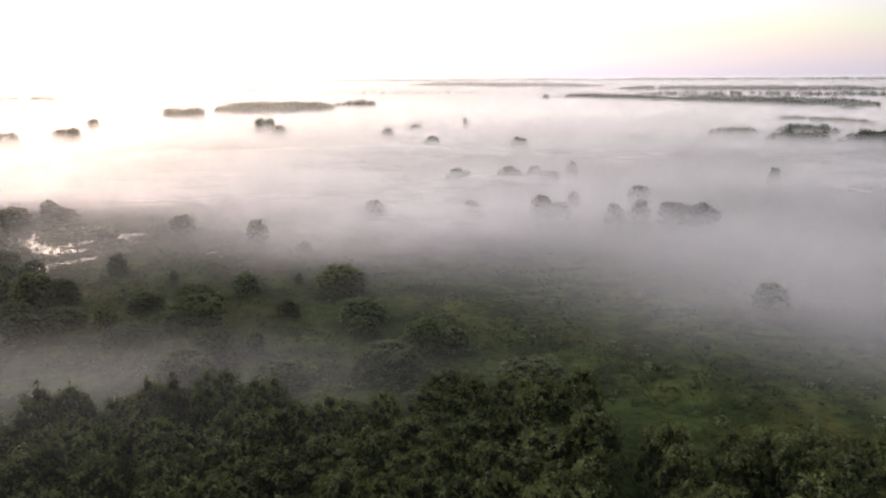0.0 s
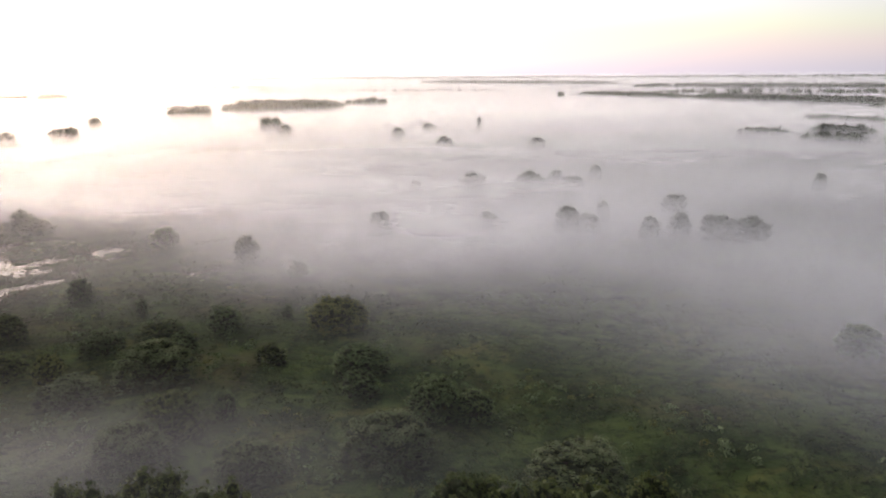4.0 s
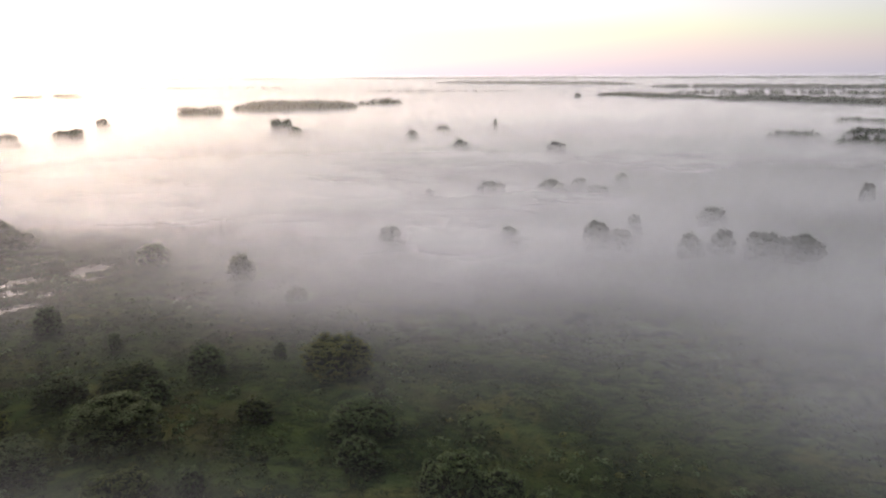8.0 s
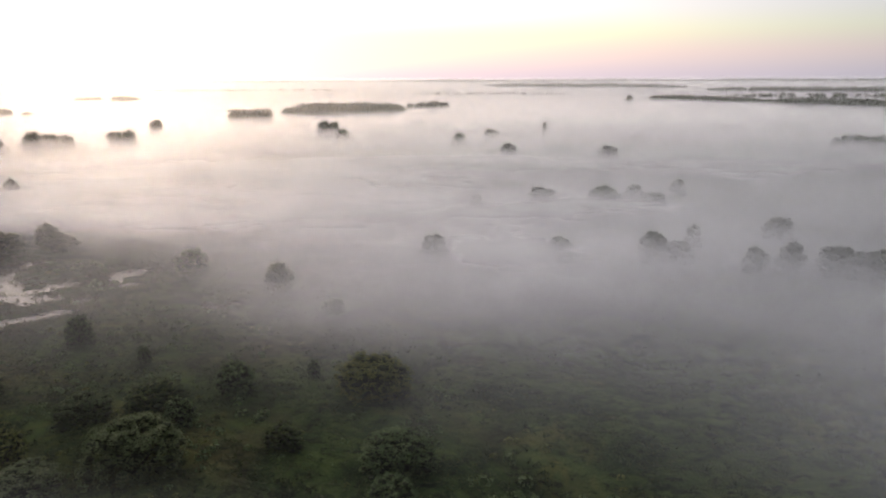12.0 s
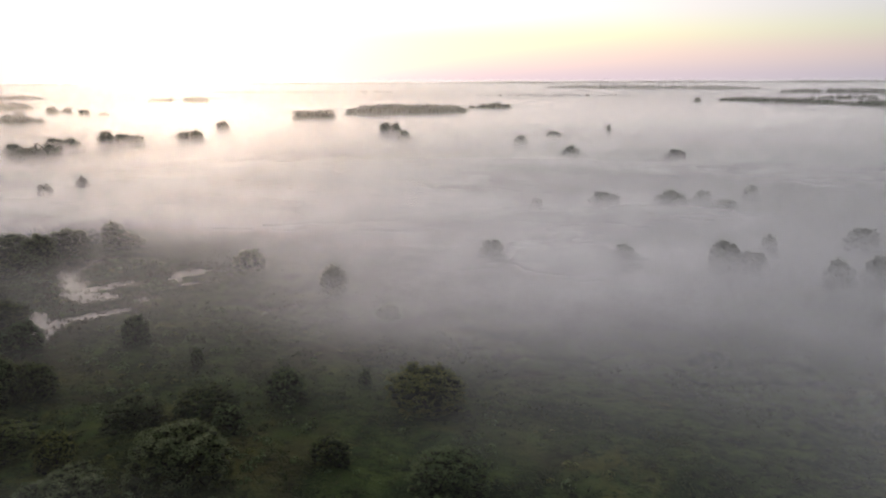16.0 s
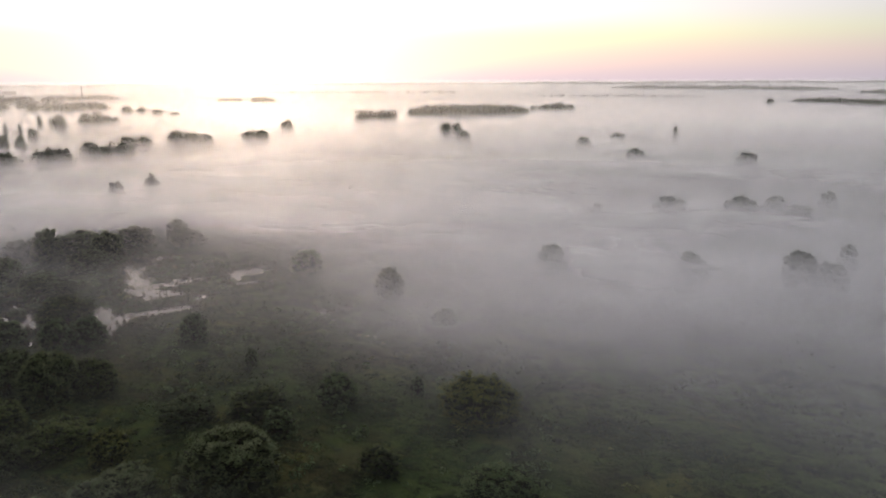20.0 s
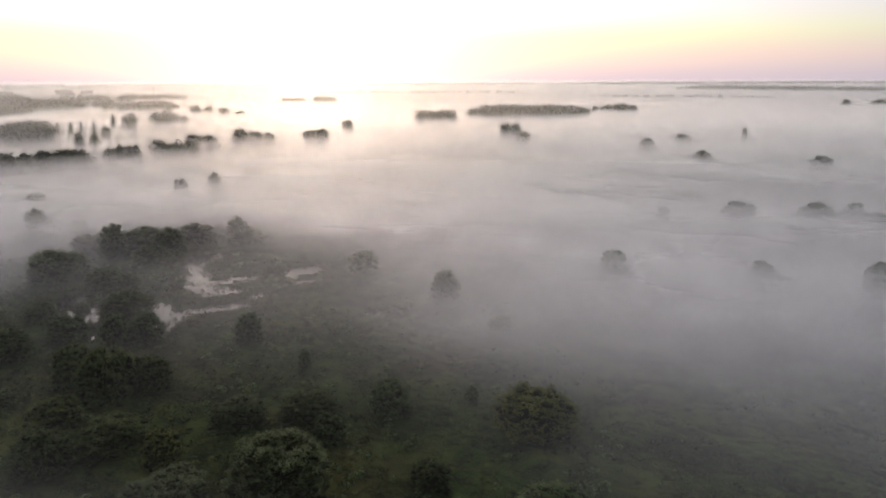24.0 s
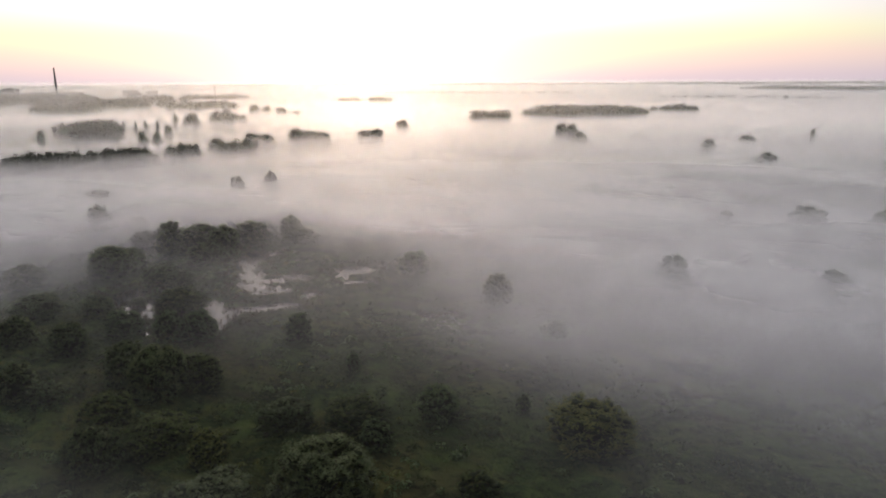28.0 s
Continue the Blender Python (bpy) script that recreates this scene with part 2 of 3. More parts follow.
def land(x, y):
    near = 1 - step(500, 900, np.hypot(x, y))
    z = near * (0.20 * fbm(x, y, 60, 3, 1) + 0.14 * fbm(x, y, 9, 2, 2) + 0.09 * fbm(x, y * 1.7, 3.4, 1, 5)) + 0.42
    wet = step(-0.20, 0.30, wetness(x, y) * 1.15 + 0.24 * fbm(x, y, 6, 3, 3))
    return z * (1 - wet) + (0.02 - 0.36 * np.clip(wetness(x, y), 0, 1) + 0.34 * fbm(x, y * 1.25, 2.1, 3, 4)) * wet + rise(x, y)


def spaced(lo, hi, fine, far, growth):
    """Even steps from lo to hi, growing outside up to far."""
    mid = list(np.arange(lo, hi + fine, fine))
    out, d = [], fine
    v = mid[-1]
    while v < far:
        d *= growth
        v += d
        out.append(v)
    back, d, v = [], fine, mid[0]
    while v > -far:
        d *= growth
        v -= d
        back.append(v)
    return np.array(back[::-1] + mid + out)


def mesh_object(name, verts, faces, mat, parent=None, smooth=False):
    me = bpy.data.meshes.new(name)
    me.from_pydata(np.asarray(verts).tolist(), [], np.asarray(faces).tolist())
    me.materials.append(mat)
    if smooth:
        me.polygons.foreach_set("use_smooth", np.ones(len(me.polygons), bool))
    ob = new(name, me)
    if parent:
        ob.parent = parent
    return ob


def sheet(name, xs, ys, height, mat, keep=None):
    x, y = np.meshgrid(xs, ys)
    v = np.stack([x, y, height(x, y)], -1).reshape(-1, 3)
    n, k = len(xs), len(ys)
    i = (np.arange(k - 1)[:, None] * n + np.arange(n - 1)).ravel()
    f = np.stack([i, i + 1, i + n + 1, i + n], 1)
    if keep is not None:
        f = f[keep(v[f].mean(1))]
    return mesh_object(name, v, f, mat, smooth=True), v


xs, ys = spaced(-215, 70, 1.25, 5600, 1.09), spaced(70, 290, 1.25, 5600, 1.09)
# finer round the pools
xs = np.concatenate([xs[xs < -160], np.arange(-160, -55, 0.7), xs[xs > -55]])
ys = np.concatenate([ys[ys < 155], np.arange(155, 242, 0.7), ys[ys > 242]])
ground, _ = sheet("ground", xs, ys, land, GROUND)
tagged(ground, "wet green and brown marsh meadow reaching the horizon", "meadow", kind="structure")
water = mesh_object("water", [(-160, 155, 0.05), (-55, 155, 0.05), (-55, 240, 0.05), (-160, 240, 0.05)], [(0, 1, 2, 3)], WATER)
tagged(water, "still flood water shining between reeds on the meadow", "pool", kind="structure")


# ---- mist lying on the meadow, in layers ----
def mist_cover(x, y):
    """How thick the mist lies: none over the near meadow, deep beyond a slanting edge."""
    bend = 20 * fbm(x, y, 140, 3, 11)
    edge = 0.56 * (x + 64) + 0.83 * (y - 208) + bend
    right = step(-48, 70, edge) * (1 - 0.40 * step(-25, 45, x) * (1 - step(200, 290, y))) * step(112, 176, y + 0.9 * np.clip(x - 12, 0, 90))
    right = right * (1 - 0.66 * np.exp(-(((x - 22) / 38) ** 2 + ((y - 156) / 34) ** 2)))
    right = right * (1 - 0.75 * np.exp(-(((x + 110) / 24) ** 2 + ((y - 214) / 20) ** 2)))
    left = step(-40, 70, -(x + 171) + 0.5 * bend)
    back = step(-12, 60, y - 238 - 0.25 * (x + 160) + 0.6 * bend) * (1 - step(-40, 60, x + 60))
    pools = 0.025 * np.exp(-(((x + 130) / 75) ** 2 + ((y - 205) / 42) ** 2)) + 0.05 * np.exp(-(((x + 85) / 36) ** 2 + ((y - 196) / 32) ** 2)) + 0.06 * np.exp(-(((x + 72) / 34) ** 2 + ((y - 216) / 17) ** 2))
    pools = pools + 0.010 * np.exp(-(((0.566 * x + 0.824 * y - 50) / 20) ** 2)) * (1 - step(-92, -58, x))
    # the bank just past the wood is thickened to stand for glare as well
    thin = pools + 0.085 * np.exp(-(((x + 52) / 46) ** 2 + ((y - 101) / 11) ** 2)) + 0.036 * step(128, 215, y)
    gap = 1 - 0.65 * np.exp(-(((x + 560) / 230) ** 2 + ((y - 480) / 230) ** 2)) - 0.38 * np.exp(-(((x - 85) / 85) ** 2 + ((y - 310) / 100) ** 2))
    # the town lies on drier ground
    gap = gap * (1 - 0.6 * step(1000, 1400, np.hypot(x, y)) * step(0.74, 0.84, np.arctan2(-x, y)))
    return gap * np.maximum(1 - (1 - right) * (1 - left) * (1 - back), thin) * (1 + 0.30 * fbm(x * 0.7, y * 2.2, 260, 3, 12)) + 0.001


def mist_layer(up, share, deep=0.0, cover=mist_cover, label="pale layer of dawn mist lying low over the meadow"):
    mx, my = spaced(-230, 180, 12, 5600, 1.16), spaced(40, 420, 12, 5600, 1.16)
    ob, v = sheet("mist", mx, my, lambda x, y: rise(x, y) + up, MIST)
    attr = ob.data.attributes.new("thickness", "FLOAT", "POINT")
    # deep shifts the cover by distance from the start, to keep far mist pale
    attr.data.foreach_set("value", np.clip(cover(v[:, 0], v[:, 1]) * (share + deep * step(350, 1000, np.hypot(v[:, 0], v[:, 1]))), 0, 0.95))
    tagged(ob, label, "mist", "mist layers", "stuff")
    return ob


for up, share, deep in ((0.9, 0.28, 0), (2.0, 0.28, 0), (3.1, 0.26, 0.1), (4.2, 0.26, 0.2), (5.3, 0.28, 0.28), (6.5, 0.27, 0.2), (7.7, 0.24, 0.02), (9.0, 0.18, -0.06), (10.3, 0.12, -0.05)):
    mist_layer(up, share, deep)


def haze_cover(x, y):
    """Thin morning haze imitating aerial depth: denser away from the start and towards town."""
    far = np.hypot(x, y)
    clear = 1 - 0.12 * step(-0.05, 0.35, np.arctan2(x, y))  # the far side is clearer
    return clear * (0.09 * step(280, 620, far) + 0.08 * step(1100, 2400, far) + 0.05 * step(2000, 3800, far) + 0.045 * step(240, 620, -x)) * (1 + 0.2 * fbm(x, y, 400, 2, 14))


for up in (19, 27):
    mist_layer(up, 1.0, 0.0, haze_cover, "faint haze sheet over the far plain, denser with distance")


def veil_cover(x, y):
    """Thin mist over the tops of the young wood, added to imitate lens glare too."""
    return 0.05 * np.exp(-(((x + 90) / 40) ** 2 + ((y - 72) / 15) ** 2)) * (1 + 0.35 * fbm(x, y, 60, 3, 17))


for up in (11.5, 14):
    mist_layer(up, 1.0, 0.0, veil_cover, "thin added veil of mist and lens glare over the wood")


# ---- foliage ----
def cards(points, normals, size, seed, loose=0.3):
    """A small pointed leaf clump at every point, facing roughly along its normal."""
    r = np.random.default_rng(seed)
    n = normals + loose * r.normal(size=points.shape)
    n /= np.linalg.norm(n, axis=1, keepdims=True)
    u = np.cross(n, r.normal(size=points.shape))
    u /= np.linalg.norm(u, axis=1, keepdims=True)
    w = np.cross(n, u)
    s = (size * r.uniform(0.6, 1.4, len(points)))[:, None]
    v = np.stack([points - u * s * 0.5, points - w * s * 0.35 + n * s * 0.1, points + u * s * 0.55, points + w * s * 0.35 + n * s * 0.1], 1)
    return v.reshape(-1, 3), np.arange(4 * len(points)).reshape(-1, 4)


def crown_points(seed, lobes, count, low=0.0, spread=0.36, flat=1.0, tuft=7):
    """Points in small tufts on the skin of a dome heaped from rounded lobes, in a space 1 wide and 1 high."""
    r = np.random.default_rng(seed)
    k = np.arange(lobes)
    up, a = np.clip(1 - (k + 0.5) / lobes * 1.1 + r.normal(size=lobes) * 0.05, -0.1, 1), k * 2.39996 + r.uniform(0, 6)
    side = np.sqrt(np.clip(1 - up**2, 0, 1))
    outline = 1 + 0.12 * np.sin(2 * a + seed) + 0.09 * np.sin(3 * a + 2 * seed)
    grow = r.uniform(0.82, 1.06, lobes)
    c = np.stack([spread * side * outline * grow * np.cos(a), spread * side * outline * grow * np.sin(a), low + (1 - low) * (0.10 + 0.76 * np.clip(up, 0, 1) ** 0.75 * grow)], 1)
    rad = r.uniform(0.72, 1.3, lobes) * min(0.26, 0.80 / math.sqrt(lobes))
    tufts_n = count // tuft
    which = r.integers(0, lobes, tufts_n)
    out = c - (0, 0, low + 0.25 * (1 - low))
    out /= np.linalg.norm(out, axis=1, keepdims=True) + 1e-6
    d = r.normal(size=(tufts_n, 3)) + 1.0 * out[which] + (0, 0, 0.1)
    d /= np.linalg.norm(d, axis=1, keepdims=True)
    p = c[which] + d * (rad[which] * r.uniform(0.82, 1.14, tufts_n))[:, None] * (1, 1, flat)
    skirt = r.random(tufts_n) < 0.12
    ring = r.uniform(0, math.tau, tufts_n)
    reach = (0.41 + 0.05 * np.sin(ring * 3 + seed) + 0.04 * np.sin(ring * 7 + seed)) * r.uniform(0.82, 1.0, tufts_n)
    q = np.stack([reach * np.cos(ring), reach * np.sin(ring), low + r.uniform(0.0, 0.22, tufts_n) * (1 - low)], 1)
    e = np.stack([np.cos(ring), np.sin(ring), 0.45 + 0 * ring], 1)
    p[skirt], d[skirt] = q[skirt], e[skirt]
    p, d = np.repeat(p, tuft, 0), np.repeat(d, tuft, 0)
    p = p + r.normal(size=p.shape) * 0.2 * np.repeat(rad[which], tuft)[:, None]
    return p, d, np.concatenate([c, [(0, 0, low + 0.32 * (1 - low))]]), np.append(rad, 0.27)


def ball():
    bm = bmesh.new()
    bmesh.ops.create_icosphere(bm, subdivisions=1, radius=1.0)
    v, f = np.array([p.co for p in bm.verts]), [tuple(p.index for p in q.verts) for q in bm.faces]
    bm.free()
    return v, f


BALL, BALL_FACES = ball()


def crown_mesh(name, mat, seed, lobes, count, size, core=(0.55, 0.85), inside=None, **how):
    """Leaf clumps over a ball in every lobe; inside, where given, colours it as shade."""
    p, d, c, rad = crown_points(seed, lobes, count, **how)
    v, f = cards(p, d, size, seed)
    v, f = v.tolist(), f.tolist()
    r = np.random.default_rng(seed)
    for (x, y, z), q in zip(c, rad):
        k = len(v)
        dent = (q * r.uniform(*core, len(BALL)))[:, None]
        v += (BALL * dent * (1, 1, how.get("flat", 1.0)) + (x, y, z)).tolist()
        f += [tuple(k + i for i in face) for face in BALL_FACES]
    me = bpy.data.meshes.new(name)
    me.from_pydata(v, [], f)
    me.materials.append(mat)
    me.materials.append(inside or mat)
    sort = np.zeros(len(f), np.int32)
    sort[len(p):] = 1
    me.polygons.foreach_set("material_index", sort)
    return me


def stem_mesh(seed, stems, reach, top, thick):
    """Tapered stems that part from one foot and fork once, in a space 1 wide and 1 high."""
    r = np.random.default_rng(seed)
    v, f = [], []

    def limb(a, b, ra, rb):
        a, b = np.array(a, float), np.array(b, float)
        axis = (b - a) / np.linalg.norm(b - a)
        u = np.cross(axis, (0.3, 0.9, 0.1))
        u /= np.linalg.norm(u)
        w = np.cross(axis, u)
        k = len(v)
        for q, rad in ((a, ra), (b, rb)):
            v.extend(q + rad * (math.cos(g) * u + math.sin(g) * w) for g in np.arange(6) * math.tau / 6)
        f.extend((k + i, k + (i + 1) % 6, k + 6 + (i + 1) % 6, k + 6 + i) for i in range(6))

    for i in range(stems):
        g = i * 2.4 + r.uniform(0, 1)
        tilt = reach * r.uniform(0.5, 1.0) if stems > 1 else 0.02
        mid = (tilt * 0.6 * math.cos(g), tilt * 0.6 * math.sin(g), top * 0.55)
        limb((0.02 * math.cos(g), 0.02 * math.sin(g), -0.04), mid, thick, thick * 0.65)
        for side in (-0.5, 0.6):
            h = g + side
            limb(mid, (mid[0] + 0.16 * math.cos(h), mid[1] + 0.16 * math.sin(h), top * r.uniform(0.8, 1.0)), thick * 0.6, thick * 0.2)
    me = bpy.data.meshes.new("stem")
    me.from_pydata([tuple(p) for p in v], [], f)
    me.materials.append(BARK)
    return me


LEAVES = {"willow": LEAF_WILLOW, "dark": LEAF_DARK, "gold": LEAF_GOLD, "wood": LEAF_WOOD}
CROWNS = {kind: [crown_mesh("crown", mat, 10 * k + i, 46 + 9 * (i % 3), 3800, 0.037, inside=CROWN_SHADE, spread=0.395) for i in range(4)] for k, (kind, mat) in enumerate(LEAVES.items())}
BIG = {kind: [crown_mesh("crown", mat, 10 * k + i + 3, 84 + 16 * i, 9600, 0.025, inside=CROWN_SHADE, spread=0.415) for i in range(3)] for k, (kind, mat) in enumerate(LEAVES.items())}
TALL = [crown_mesh("crown", LEAF_WOOD, 80 + i, 34 + 6 * i, 2200, 0.045, (0.5, 0.75), CROWN_SHADE, low=0.10, spread=0.37, flat=1.05) for i in range(4)]
FAR = [crown_mesh("crown", LEAF_FAR, 60 + i, 14 + 3 * i, 1100, 0.06, (0.88, 1.12)) for i in range(5)]
STEMS = [stem_mesh(40 + i, 5, 0.34, 0.6, 0.014) for i in range(3)]
TRUNKS = [stem_mesh(50 + i, 1, 0.1, 0.7, 0.022) for i in range(3)]
count = {"n": 0}


def plant(name, x, y, wide, high, crown, stem, label, category, group, sink=0.0):
    """One bush or tree: an Empty at its foot with a stem and a crown under it."""
    count["n"] += 1
    r = random.Random(count["n"])
    foot = new(name)
    foot.empty_display_size = 0.5
    foot.matrix_world = pose(x, y, float(land(np.array(x), np.array(y))) - sink, 0, 0, r.uniform(0, 360)) @ Matrix.Diagonal((wide, wide * r.uniform(0.88, 1.12), high, 1))
    for part, me in (("stem", stem), ("crown", crown)):
        ob = new(part, me)
        ob.parent = foot
    return tagged(foot, label, category, group)


WORDS = {"willow": "rounded grey-green willow bush on the marsh meadow", "dark": "dense dark green bush on the marsh meadow",
         "gold": "broad bush with yellowing leaves on the meadow", "wood": "leafy olive-green bush on the marsh meadow"}


def bush(x, y, wide, high, kind="willow", label=""):
    i = count["n"]
    return plant("bush", x, y, wide * 1.08, high * 1.03, (BIG[kind][i % 3] if wide > 6.8 and y < 200 else CROWNS[kind][i % 4]), STEMS[i % 3], label or WORDS[kind], "bush", "bushes on the meadow")


def far_tree(x, y, wide, high, label="dark tree standing out of the mist"):
    i = count["n"]
    return plant("tree", x, y, wide, high * 1.04, FAR[i % 5], TRUNKS[i % 3], label, "tree", "trees in the mist")


# the near meadow
bush(-52.2, 134.7, 11.6, 6.9)
bush(-57.9, 149.6, 8.9, 4.5, "wood")
bush(-52.2, 146.4, 5.0, 4.0, "dark")
bush(-67.2, 146.1, 8.2, 4.4)
bush(-48.5, 158.1, 6.3, 4.9, "dark")
bush(-34.6, 141.1, 5.0, 3.4, "wood")
bush(-37.4, 164.1, 2.4, 3.4, "dark")
bush(-26.1, 159.8, 10.8, 6.7, "gold")
bush(-69.3, 167.1, 2.5, 3.0, "dark")
bush(-87.3, 175.5, 5.7, 5.7, "dark")
bush(-69.8, 133.2, 5.5, 4.7, "gold")
bush(-62.8, 127.7, 7.4, 3.7)
bush(-79.0, 134.1, 8.9, 4.4, "wood")
bush(-90.3, 134.9, 7.8, 5.0, "wood")
bush(-82.6, 126.1, 8.0, 6.1)
bush(-92.5, 145.8, 9.0, 8.7)
bush(-101.3, 147.4, 7.1, 7.1)
bush(-88.5, 151.2, 6.9, 5.5, "wood")
bush(-106.0, 136.1, 6.2, 3.1)
bush(-112.0, 135.3, 6.3, 5.7)
bush(-121.5, 151.7, 7.8, 6.1)
bush(-134.4, 150.4, 7.5, 5.8)
bush(-121.2, 163.3, 7.3, 4.8, "dark")
bush(-110.2, 164.8, 5.7, 5.7, "dark")
bush(-105.0, 167.3, 6.4, 5.6, "dark")
bush(-118.9, 176.3, 10.9, 6.1, "wood")
bush(-135.6, 169.1, 7.3, 4.2)
bush(-134.0, 178.1, 3.6, 1.8)
bush(-142.1, 191.7, 9.1, 5.0)
bush(-136.9, 193.5, 7.7, 3.8)
bush(-160.2, 192.8, 13.9, 8.0)
bush(-160.6, 199.3, 8.3, 6.2)
bush(-172.3, 177.1, 10.5, 5.2)
bush(-146.5, 163.0, 11.0, 4.8)
bush(-165.5, 217.7, 9.1, 9.5)
bush(-160.4, 224.8, 13.5, 7.8)
bush(-148.3, 214.4, 11.1, 5.5)
bush(-151.2, 224.4, 9.1, 8.3)
bush(-155.0, 239.7, 11.6, 6.3)
bush(-147.9, 251.3, 7.0, 7.0)
bush(-140.0, 245.8, 10.6, 5.3)
bush(-210.7, 222.6, 6.7, 3.4)
bush(-204.7, 240.0, 7.8, 3.9)
bush(-244.7, 255.4, 7.7, 3.9)
bush(-90.2, 228.9, 8.2, 5.6, "dark")
bush(-60.8, 213.3, 6.4, 6.6, "wood")
bush(-43.1, 198.0, 5.0, 3.4, "dark")
bush(70.6, 147.4, 7.6, 5.7, "dark")
bush(-10.7, 111.0, 11.7, 6.2)
bush(-5.1, 122.4, 7.6, 6.3, "dark")
bush(0.7, 121.7, 5.8, 4.5, "dark")
bush(-18.5, 138.3, 9.7, 5.0, "dark")
bush(-17.3, 129.2, 5.7, 3.9, "dark")
bush(13.0, 102.6, 13.3, 6.6)
bush(-44.2, 108.2, 9.5, 5.9)
bush(-42.3, 115.9, 8.9, 6.6, "wood")
bush(-36.5, 121.5, 4.0, 4.0, "dark")
bush(-27.9, 105.6, 8.5, 4.8)
bush(-62.1, 125.4, 8.4, 4.2)

# trees further out, half sunk in the mist
SUNWARD = [(-180, 668, 13, 14.2), (-172, 671, 12, 13.6), (-150, 618, 13, 9.8), (-153, 1220, 25, 18.0), (-172, 1215, 26, 14.0), (-136, 1222, 20, 13.5), (-192, 1211, 14, 12.0),
    (-361, 534, 15, 12.6), (-352, 541, 15, 12.0), (-338, 539, 14, 10.2), (-373, 494, 15, 11.6), (-364, 499, 14, 11.0), (-368, 452, 14, 10.2), (-313, 562, 13, 12.4),
    (-305, 567, 13, 12.2), (-354, 697, 14, 12.6)]
TOWNWARD = [(-634, 733, 16, 16.2), (-625, 742, 15, 17.0), (-617, 747, 12, 14.5), (-604, 747, 13, 10.8), (-777, 970, 20, 15.8), (-762, 982, 18, 14.0), (-693, 932, 19, 12.6),
    (-656, 923, 14, 10.8), (-510, 541, 9, 11.8), (-454, 463, 8, 13.2), (-447, 471, 8, 12.4), (-549, 445, 7, 11.6), (-614, 674, 12, 18.5), (-642, 676, 5, 15.8)]
MEADOW = [(15, 715, 5.5, 11.0), (218, 1630, 17, 15.0), (-52, 586, 13, 9.3), (-31, 648, 13, 10.0), (-13, 504, 14, 9.4), (49, 502, 14, 8.8), (-217, 325, 7, 9.6),
    (-220, 307, 7, 8.2), (-250, 261, 9, 7.8), (-213, 231, 9, 8.0), (1049, 1889, 36, 15.0), (570, 1020, 24, 11.5)]
for x, y, wide, high in SUNWARD + TOWNWARD + MEADOW:
    far_tree(x, y, wide, high)
SUNK = [(-27.1, 243.6, 7.4, 7.4), (-176.3, 218.0, 9.0, 5.8), (-210.0, 230.0, 10.0, 5.5), (4.0, 333.0, 12.9, 7.3), (29.0, 335.0, 13.4, 8.2), (42.0, 349.0, 7.9, 6.6), (47.5, 334.0, 10.0, 6.7), (63.5, 367.0, 7.3, 6.6), (-21.0, 321.5, 5.5, 6.3), (8.0, 248.0, 9.4, 6.9),
        (33.0, 250.0, 10.0, 7.5), (39.5, 248.5, 8.4, 6.6), (48.0, 269.0, 6.1, 6.2), (77.0, 282.5, 9.7, 6.9), (57.5, 240.0, 7.6, 7.0), (67.0, 243.0, 7.9, 7.1), (77.9, 240.3, 12.9, 7.8), (86.5, 236.5, 11.7, 7.3), (154.5, 333.0, 6.7, 7.5), (-125.0, 338.0, 7.3, 5.8)]
for x, y, wide, high in SUNK:
    far_tree(x, y, wide, high, "round bushy tree half sunk in the mist")


# ---- the young wood under the first stretch of the way ----
def wood():
    r = random.Random(3)
    for row in range(7):
        y = 59.5 + row * 5.4
        for i in range(37):
            x = -86 + i * 4.7 + r.uniform(-1.6, 1.6) + (row % 2) * 2.5
            yy = y + r.uniform(-1.6, 1.6)
            edge = 93.5 + 3.5 * math.sin(x * 0.11) - (6 if x < -45 else 0) - max(0.0, (x - 16) * 0.35)
            if yy > edge or 17.5 + (yy - 70) * 0.1 < x < 25 or (x > 25 and yy > 78):
                continue
            k = count["n"]
            plant("wood_tree", x, yy, r.uniform(5.6, 8.8), r.uniform(6.4, 9.8), TALL[k % 4], TRUNKS[k % 3],
                  "leafy young broadleaf tree in a dense olive-green wood", "tree", "trees of the wood")


wood()


# ---- belts of far wood ----
def belt(name, x0, y0, x1, y1, deep, high, trees, label, seed=0, leaf=0.21):
    """A strip of wood far off, tree beside tree, as one mass of leaf clumps."""
    r, high = np.random.default_rng(900 + seed), high * 1.18
    pts, nor = [], []
    long = math.hypot(x1 - x0, y1 - y0)
    clumps = [(r.random(), r.normal() * 0.4) for _ in range(16)]
    for _ in range(trees):
        s, o = r.random(), r.normal() * deep * 0.35
        if name == "wood":  # broken into copses
            a, b = clumps[int(r.integers(16))]
            s, o = min(1, max(0, a + r.normal() * 0.03)), (b + r.normal() * 0.09) * deep
        cx, cy = x0 + (x1 - x0) * s - (y1 - y0) / long * o, y0 + (y1 - y0) * s + (x1 - x0) / long * o
        h = high * r.uniform(0.82, 1.0) * (0.55 + 0.45 * min(1, 6 * s + 0.2, 6 * (1 - s) + 0.2))
        p, d, _, _ = crown_points(int(r.integers(1e6)), 4, 42 if name == "far_wood" else 70, tuft=1)
        w = h * r.uniform(0.7, 1.05)
        p = p * (w, w, h) + (cx, cy, 0)
        p[:, 2] += rise(np.array(cx), np.array(cy))
        pts.append(p), nor.append(d)
    v, f = cards(np.concatenate(pts), np.concatenate(nor), high * leaf, seed, 0.2)
    return tagged(mesh_object(name, v, f, LEAF_FAR), label, "wood", "", "stuff")


